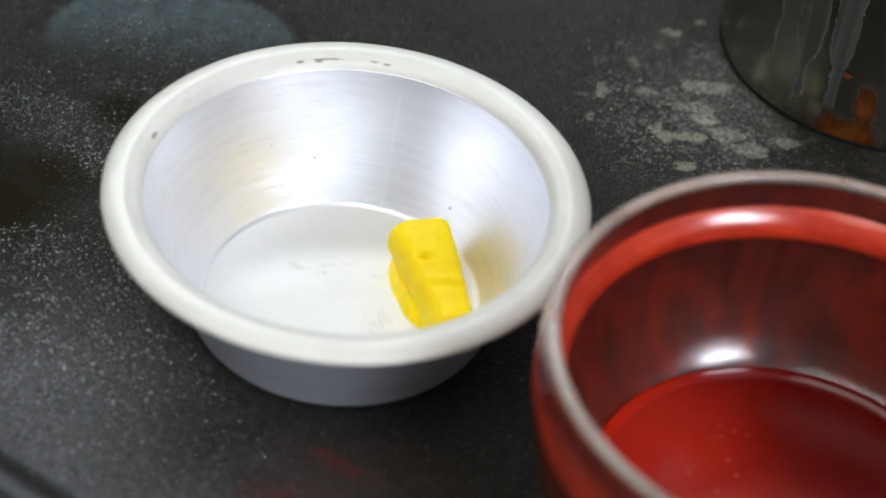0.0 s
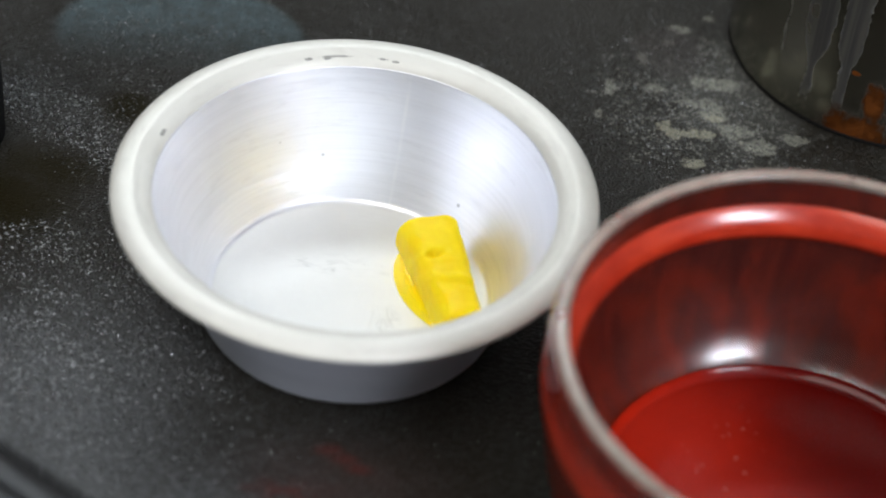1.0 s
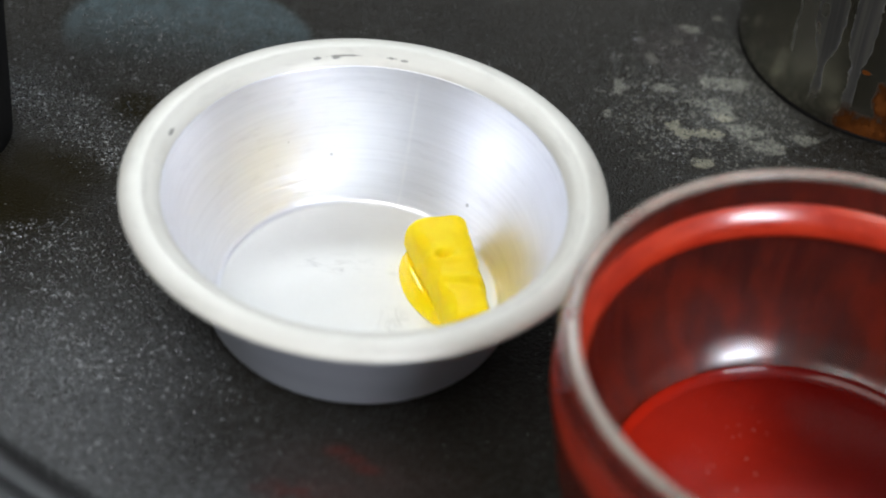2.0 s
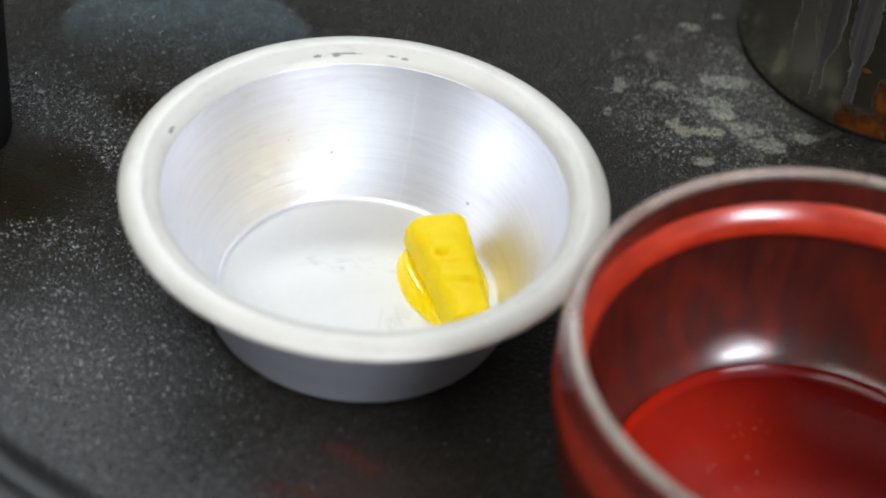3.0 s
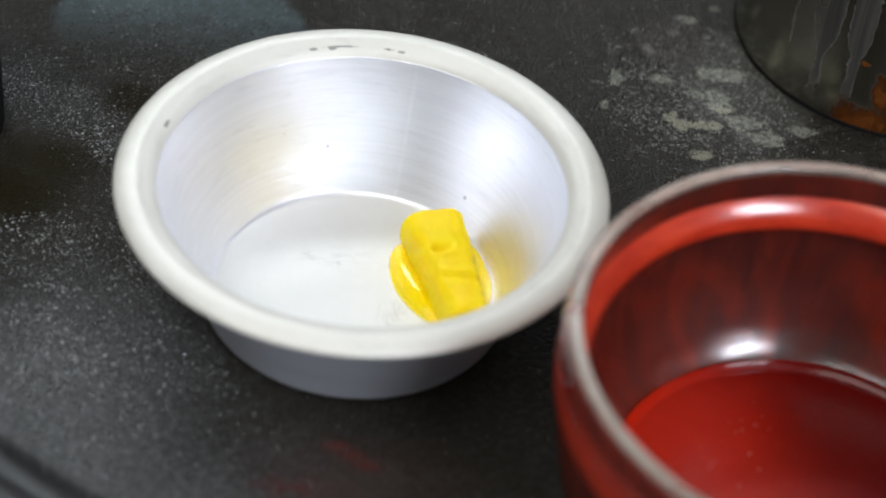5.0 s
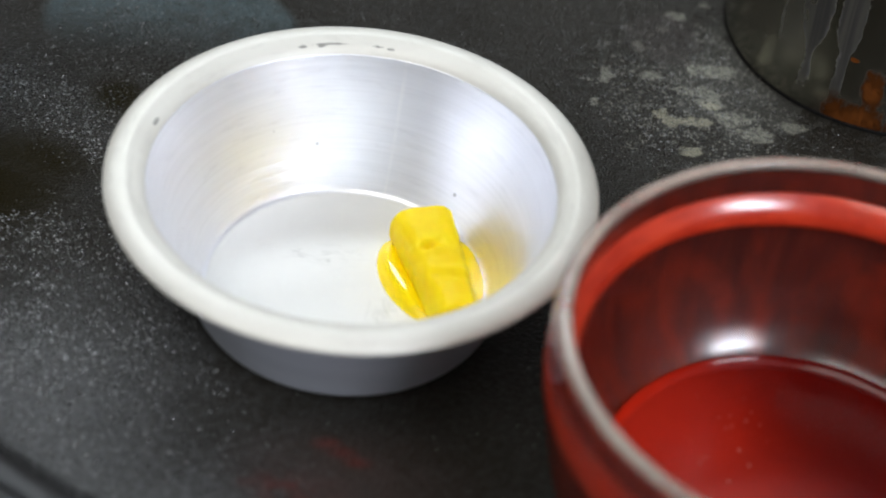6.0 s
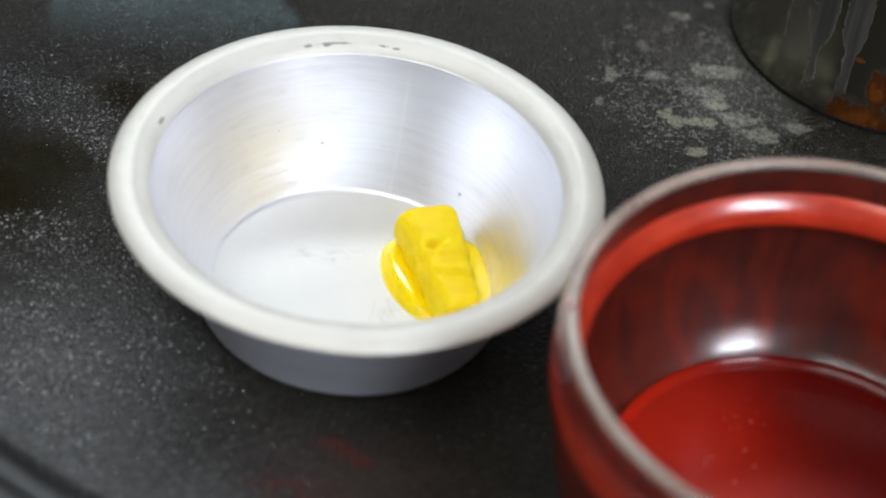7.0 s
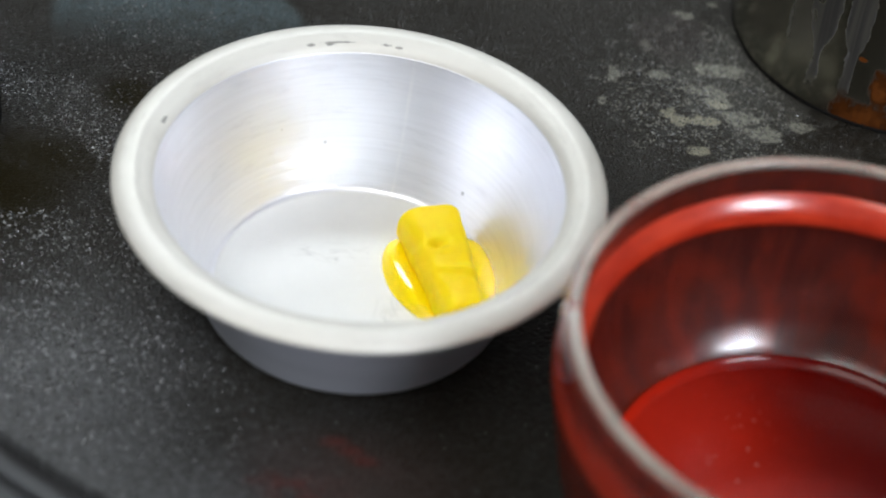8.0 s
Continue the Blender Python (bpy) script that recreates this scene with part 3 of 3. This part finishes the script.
def build_pan():
    pan = thing("griddle_pan", pose(0, 0, -0.008), "black seasoned cast-iron griddle pan with stains", "griddle pan")
    plate = [(0.0, 0.008), (0.05, 0.008), (0.10, 0.008), (0.1555, 0.008, 0), (0.1562, 0.0077), (0.1566, 0.0070, 0), (0.1566, 0.0020, 0), (0.1540, 0.0, 0), (0.10, 0.0), (0.0, 0.0)]
    edge = [(0.1566, 0.0044, 0), (0.1590, 0.0042), (0.1620, 0.0046), (0.1640, 0.0064), (0.1660, 0.0084), (0.1695, 0.0092), (0.1750, 0.0096), (0.1775, 0.0086), (0.1770, 0.0060), (0.1720, 0.0030),
            (0.1640, 0.0010), (0.1566, 0.0022, 0), (0.1566, 0.0044)]
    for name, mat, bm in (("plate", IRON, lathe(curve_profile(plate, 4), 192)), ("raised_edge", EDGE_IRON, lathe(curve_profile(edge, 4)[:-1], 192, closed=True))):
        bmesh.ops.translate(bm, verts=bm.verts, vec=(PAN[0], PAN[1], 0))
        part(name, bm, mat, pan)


def build_beads():
    """Fine oily beads on the plate, thick in two drifts and thin elsewhere."""
    rng = random.Random(11)
    drifts = ((-0.080, 0.054, 0.013, 0.010, 1.0), (-0.070, 0.050, 0.012, 0.010, 0.8), (-0.062, 0.040, 0.008, 0.014, 0.9), (-0.045, 0.080, 0.026, 0.018, 0.30),
              (-0.062, 0.002, 0.024, 0.022, 0.36), (-0.060, -0.030, 0.026, 0.030, 0.42), (0.074, 0.078, 0.022, 0.026, 0.34))
    verts, faces = [], []
    made = 0
    while made < 13000:
        x, y = rng.uniform(-0.105, 0.115), rng.uniform(-0.075, 0.135)
        d = 0.030 if x < 0.03 and y > -0.02 else 0.001
        for cx, cy, rx, ry, k in drifts:
            d = max(d, k * math.exp(-((x - cx) / rx) ** 2 - ((y - cy) / ry) ** 2))
        d *= 0.4 + 1.2 * max(0.0, 0.5 + noise.noise(Vector((x * 120, y * 120, 3.0))))
        if math.hypot((x + 0.076) / 0.017, (y - 0.026) / 0.014) < 1.0:
            d *= 0.10
        if rng.random() > d or math.hypot(x - PAN[0], y - PAN[1]) > 0.1545 or math.hypot(x, y) < 0.034 or math.hypot(x - JAR[0], y - JAR[1]) < 0.0175 or math.hypot(x - 0.0895, y + 0.0592) < 0.040 or math.hypot(x - 0.127, y - 0.1122) < 0.0445:
            continue
        r = rng.uniform(0.00008, 0.00019) * (1.5 if rng.random() < 0.12 else 1.0)
        if y < 0.015 and x < 0.0:
            r *= 1.5
        elif x < -0.05 and y > 0.03:
            r *= 1.2
        h, turn, long = r * rng.uniform(0.7, 1.1), rng.uniform(0, 6.28), rng.uniform(1.0, 1.9)
        base = len(verts)
        for q, z in ((1.0, -0.00002), (0.72, 0.62 * h)):
            for i in range(7):
                a = turn + 2 * math.pi * i / 7
                u, v = q * r * long * math.cos(a), q * r * math.sin(a)
                verts.append((x + u * math.cos(turn) - v * math.sin(turn), y + u * math.sin(turn) + v * math.cos(turn), z))
        verts.append((x, y, h))
        for i in range(7):
            j = (i + 1) % 7
            faces.append((base + i, base + j, base + 7 + j, base + 7 + i))
            faces.append((base + 7 + i, base + 7 + j, base + 14))
        made += 1
    me = bpy.data.meshes.new("oil_beads")
    me.from_pydata(verts, [], faces)
    me.materials.append(BEAD)
    for f in me.polygons:
        f.use_smooth = True
    tagged(new("oil_beads", me), "tiny glossy oily beads scattered on the iron pan", "oil beads", kind="stuff")


# ---- aluminium bowl ----
def build_bowl():
    bowl = thing("metal_bowl", pose(0.0005, 0, 0), "small dull aluminium bowl with a rolled rim", "bowl")
    inner = [(0.0, 0.0006), (0.015, 0.0006), (0.0278, 0.0006, 0), (0.0292, 0.0008), (0.0303, 0.0017), (0.0315, 0.0040), (0.0329, 0.0069), (0.0345, 0.0106), (0.0379, 0.0205), (0.0408, 0.0285, 0), (0.0414, 0.0301, 0)]
    outer = [(0.0428, 0.0300), (0.0419, 0.0280), (0.0386, 0.0200), (0.0354, 0.0105), (0.0335, 0.0050), (0.0326, 0.0018), (0.0316, 0.0004), (0.0295, 0.0000), (0.0150, 0.0001), (0.0, 0.0001)]
    bm = lathe(curve_profile(inner, 6) + curve_profile(outer, 5), 160, wobble=0.004)
    part("body", bm, ALU, bowl, "brushed aluminium body with scuffs")
    rim = [(0.0414, 0.0299), (0.0421, 0.0309), (0.0430, 0.0316), (0.0442, 0.0321), (0.0456, 0.0326), (0.0475, 0.0324), (0.0490, 0.0318), (0.0499, 0.0309), (0.0497, 0.0300),
           (0.0487, 0.0294), (0.0473, 0.0294), (0.0461, 0.0299), (0.0447, 0.0306), (0.0438, 0.0302), (0.0414, 0.0299)]
    bm = lathe(curve_profile(rim, 4)[:-1], 160, closed=True, wobble=0.004)
    part("rim", bm, RIM, bowl, "rolled cream-white worn rim")


# ---- yellow wax in the bowl ----
FZ = 0.0006
AXIS = math.atan2(-0.947, 0.320)


def build_wax_block():
    """A lying block, rounded and softened; +x runs along it."""
    length, wid, hei = 0.0320, 0.0126, 0.0106
    bm = bmesh.new()
    nu, nv = 72, 112
    rings = []
    for i in range(nu + 1):
        u = i / nu
        x = (u - 0.5) * length
        end = min(u, 1 - u) * length
        e = min(1.0, end / 0.0015)
        k = 0.80 + 0.20 * math.sqrt(max(0.0, 1 - (1 - e) ** 2))
        w, h = wid * 0.5 * k * (1.11 - 0.43 * u), hei * 0.5 * k
        ring = []
        for j in range(nv):
            a = 2 * math.pi * j / nv
            c, s = math.cos(a), math.sin(a)
            y = w * math.copysign(abs(c) ** 0.58, c)
            z = h * math.copysign(abs(s) ** 0.62, s)
            p = Vector((x, y, z + hei * 0.5))
            # dimple and a shallow cross groove on the top, sag towards the puddle
            if s > 0:
                p.z -= 0.0019 * math.exp(-(((x + 0.0037) / 0.0011) ** 2 + ((y + 0.0015) / 0.0014) ** 2))
                p.z += 0.0005 * math.exp(-(((x + 0.0016) / 0.0011) ** 2 + ((y + 0.0013) / 0.0020) ** 2))
                p.z -= 0.0005 * math.exp(-((x - 0.0058 - 0.25 * y) / 0.0010) ** 2) * max(0.0, 1 - abs(y - 0.001) / 0.0055)
                p.z += 0.0006 * math.exp(-((x - 0.0040 - 0.2 * y) / 0.0010) ** 2) * max(0.0, 1 - abs(y - 0.001) / 0.006)
            p += 0.00036 * noise.noise_vector(p * 230) + 0.00014 * noise.noise_vector(p * 620)
            ring.append(bm.verts.new(p))
        rings.append(ring)
    for a, b in zip(rings, rings[1:]):
        for j in range(nv):
            bm.faces.new((a[j], b[j], b[(j + 1) % nv], a[(j + 1) % nv]))
    for ring, x in ((rings[0], -0.5 * length), (rings[-1], 0.5 * length)):
        mid = bm.verts.new((x * 1.012, 0, hei * 0.5))
        for j in range(nv):
            bm.faces.new((ring[j], ring[(j + 1) % nv], mid))
    ob = link_mesh("wax_block", bm, WAX)
    return tagged(ob, "soft yellow wax block melting on the bowl floor", "wax block")


def dome(a, b, h, seed, crest=0.0, dip=False):
    """A flat puddle with a round edge; its highest line lies at crest, as a share of the half width."""
    bm = bmesh.new()
    segs, rows = 96, 24
    rings = []

    def across(v):
        s = (v - crest) / (1 - crest if v > crest else 1 + crest)
        return math.sqrt(max(0.0, 1 - s * s)) if v < crest or not dip else 0.40 + 0.60 * math.sqrt(max(0.0, 1 - (2.0 * s) ** 2))

    for k in range(1, rows + 1):
        q = math.sin(0.5 * math.pi * k / rows)
        ring = []
        for i in range(segs):
            t = 2 * math.pi * i / segs
            u, v = q * math.cos(t), q * math.sin(t)
            z = h * across(v) * math.sqrt(max(0.0, (1 - u ** 4) * (1 - q ** 8)))
            w = 1 + 0.07 * noise.noise(Vector((math.cos(t) * 1.1 + seed, math.sin(t) * 1.1, seed)))
            ring.append(bm.verts.new((a * q * w * math.cos(t), b * q * w * math.sin(t), z)))
        rings.append(ring)
    rings.append([bm.verts.new((v.co.x * 1.005, v.co.y * 1.005, -0.0003)) for v in rings[-1]])
    top = bm.verts.new((0, 0, h * across(0.0)))
    for i in range(segs):
        bm.faces.new((top, rings[0][i], rings[0][(i + 1) % segs]))
    for r0, r1 in zip(rings, rings[1:]):
        for i in range(segs):
            j = (i + 1) % segs
            bm.faces.new((r0[i], r1[i], r1[j], r0[j]))
    return bm


def build_puddle():
    pud = thing("melted_wax_puddle", pose(0, 0, FZ), "glossy molten yellow wax spreading from the block", "wax puddle")
    core = part("pool", dome(0.0125, 0.0048, 0.0008, 3.0), MELT, pud)
    core.matrix_basis = pose(0.0195, 0.0013, 0, 0, 0, math.degrees(AXIS))
    far = part("lobe", dome(0.0135, 0.0072, 0.0029, 1.0, -0.56, True), MELT, pud)
    near = part("lobe", dome(0.0125, 0.0070, 0.0036, 7.0, -0.25), MELT, pud)
    return far, near


# ---- glass with red wax ----
GLASS_AT = (0.0895, -0.0592)


def build_glass():
    at = pose(GLASS_AT[0], GLASS_AT[1], 0)
    cup = thing("glass_bowl", at, "thick clear glass bowl coated inside with red wax", "glass bowl")
    outer = [(0.0, 0.0004), (0.020, 0.0004), (0.0365, 0.0004), (0.0410, 0.0028), (0.0446, 0.0120), (0.0476, 0.0250), (0.0495, 0.0370), (0.0501, 0.0450), (0.0502, 0.0500), (0.0500, 0.0540), (0.0492, 0.0562)]
    inner = [(0.0480, 0.0567), (0.0469, 0.0561), (0.0467, 0.0540), (0.0472, 0.0500), (0.0474, 0.0440), (0.0473, 0.0380)]
    wall = [(0.0470, 0.0340), (0.0463, 0.0300), (0.0452, 0.0260), (0.0438, 0.0225), (0.0422, 0.0195), (0.0405, 0.0170), (0.0387, 0.0148), (0.0365, 0.0128), (0.0335, 0.0108)]
    foot = [(0.0300, 0.0082), (0.0180, 0.0075), (0.0, 0.0072)]
    part("body", lathe(curve_profile(outer + inner + wall + foot, 5), 144), GLASS, cup, "thick clear glass body")
    # a thick bead of wax round the wall, left by an earlier filling
    ring = [(0.0474, 0.0490), (0.0462, 0.0477), (0.0449, 0.0459), (0.0444, 0.0443), (0.0448, 0.0428), (0.0460, 0.0414), (0.0474, 0.0406), (0.0483, 0.0420), (0.0483, 0.0475)]
    part("wax_ring", lathe(curve_profile(ring + ring[:1], 4)[:-1], 144, closed=True, wobble=0.006), RING, cup, "bright red wax ring below the rim")
    # band added outside, since the inner ring looks too dark through the glass
    outer_band = [(0.0499, 0.0478), (0.0503, 0.0468), (0.05045, 0.0445), (0.0503, 0.0416), (0.0497, 0.0402), (0.0494, 0.0440)]
    part("ring_show_band", lathe(curve_profile(outer_band + outer_band[:1], 3)[:-1], 144, closed=True, wobble=0.004, seed=5.0), RING, cup, "added red band outside, standing in for the lit inner ring")
    film = [(r + 0.0003, z) for r, z in [(0.0469, 0.0548), (0.0472, 0.0500), (0.0474, 0.0440), (0.0473, 0.0380)] + wall]
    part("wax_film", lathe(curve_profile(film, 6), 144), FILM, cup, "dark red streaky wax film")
    liq = thing("melted_wax", at @ pose(0, 0, 0.0053), "glossy pool of molten red wax in the glass bowl", "melted wax")
    prof = [(0.0, 0.0026), (0.018, 0.0029), (0.029, 0.0038), (0.0334, 0.0061, 0), (0.0354, 0.0076, 0), (0.0330, 0.0076), (0.020, 0.0076), (0.0, 0.0076)]
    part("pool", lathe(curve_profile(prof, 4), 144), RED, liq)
    edge = [(0.0354, 0.0076, 0), (0.0360, 0.0078), (0.0365, 0.0082), (0.0370, 0.0087), (0.0374, 0.0093, 0), (0.0368, 0.0079), (0.0354, 0.0068, 0), (0.0354, 0.0076)]
    part("meniscus", lathe(curve_profile(edge, 4)[:-1], 144, closed=True), EDGE, liq, "glossy raised edge of the molten wax")


# ---- steel tin ----
def build_tin():
    tin = thing("steel_tin", pose(0.1270, 0.1122, 0), "dark shiny steel tin with dried drips and orange patches", "tin")
    outer = [(0.0, 0.0010), (0.030, 0.0010), (0.0385, 0.0004), (0.0402, 0.0003), (0.0413, 0.0012), (0.0421, 0.0038), (0.0425, 0.040), (0.0430, 0.078, 0)]
    inner = [(0.0422, 0.078, 0), (0.0420, 0.040), (0.0418, 0.0030, 0), (0.030, 0.0022), (0.0, 0.0022)]
    part("body", lathe(curve_profile(outer + inner, 4), 128), STEEL, tin)
    # black ring added for the dark shadow gap under the tin
    shade_ring = [(0.0406, 0.0000), (0.0418, 0.0001), (0.0421, 0.0006), (0.0420, 0.0012), (0.0416, 0.0015), (0.0406, 0.0013), (0.0406, 0.0000)]
    part("base_shade", lathe(curve_profile(shade_ring, 3)[:-1], 128, closed=True), SOOT_AND_SHADE, tin, "black ring for the shade under the tin's base")
    lip = [(0.0422, 0.0775), (0.0420, 0.0795), (0.0432, 0.0808), (0.0446, 0.0800), (0.0447, 0.0785), (0.0436, 0.0776), (0.0422, 0.0775)]
    part("rim", lathe(curve_profile(lip, 3)[:-1], 128, closed=True), STEEL, tin)


# ---- small black jar at the edge of the pan ----
def build_jar():
    jar = thing("blackened_tin", pose(JAR[0], JAR[1], 0), "small soot-blackened metal tin standing on the pan", "tin")
    body = [(0.0, 0.0003), (0.0120, 0.0003), (0.0152, 0.0006), (0.0160, 0.0020), (0.0160, 0.030), (0.0160, 0.0520), (0.0152, 0.0520, 0), (0.0152, 0.030), (0.0150, 0.0020, 0), (0.0, 0.0016)]
    part("body", lathe(curve_profile(body, 4), 96), SOOT_AND_SHADE, jar)
    lip = [(0.0154, 0.0516), (0.0153, 0.0528), (0.0160, 0.0535), (0.0167, 0.0528), (0.0166, 0.0517), (0.0154, 0.0516)]
    part("rim", lathe(curve_profile(lip, 3)[:-1], 96, closed=True), SOOT_AND_SHADE, jar)


build_room()
build_pan()
build_jar()
build_beads()
build_bowl()
block = build_wax_block()
lobe_far, lobe_near = build_puddle()
build_glass()
build_tin()


# ---- what moves ----
def motions():
    deg = math.degrees(AXIS)
    walk(block, [(t, pose(0.0204 + dx, 0.0012, FZ + 0.0004 - sink, 0, tilt, deg)) for t, dx, sink, tilt in (
        (0.0, 0.0, 0.0, 0.0), (1.5, -0.0001, 0.0001, 0.0), (4.0, -0.0004, 0.0003, 0.3), (8.0, -0.0007, 0.0005, 0.6))])
    a1 = math.degrees(math.atan2(-0.91, 0.42))
    walk(lobe_far, [(t, pose(0.0161 - 0.91 * d, 0.0042 - 0.42 * d, 0, 0, 0, a1)) for t, d in (
        (0.0, -0.0024), (0.5, -0.0020), (1.5, -0.0012), (3.0, -0.0003), (4.0, 0.0002), (5.5, 0.0010), (8.0, 0.0019))])
    a2 = math.degrees(math.atan2(-0.99, 0.12))
    walk(lobe_near, [(t, pose(0.0226 + 0.99 * d, 0.0052 + 0.12 * d, 0, 0, 0, a2)) for t, d in (
        (0.0, -0.0034), (0.5, -0.0031), (1.5, -0.0024), (3.0, -0.0016), (4.0, -0.0010), (5.5, -0.0002), (8.0, 0.0011))])


motions()
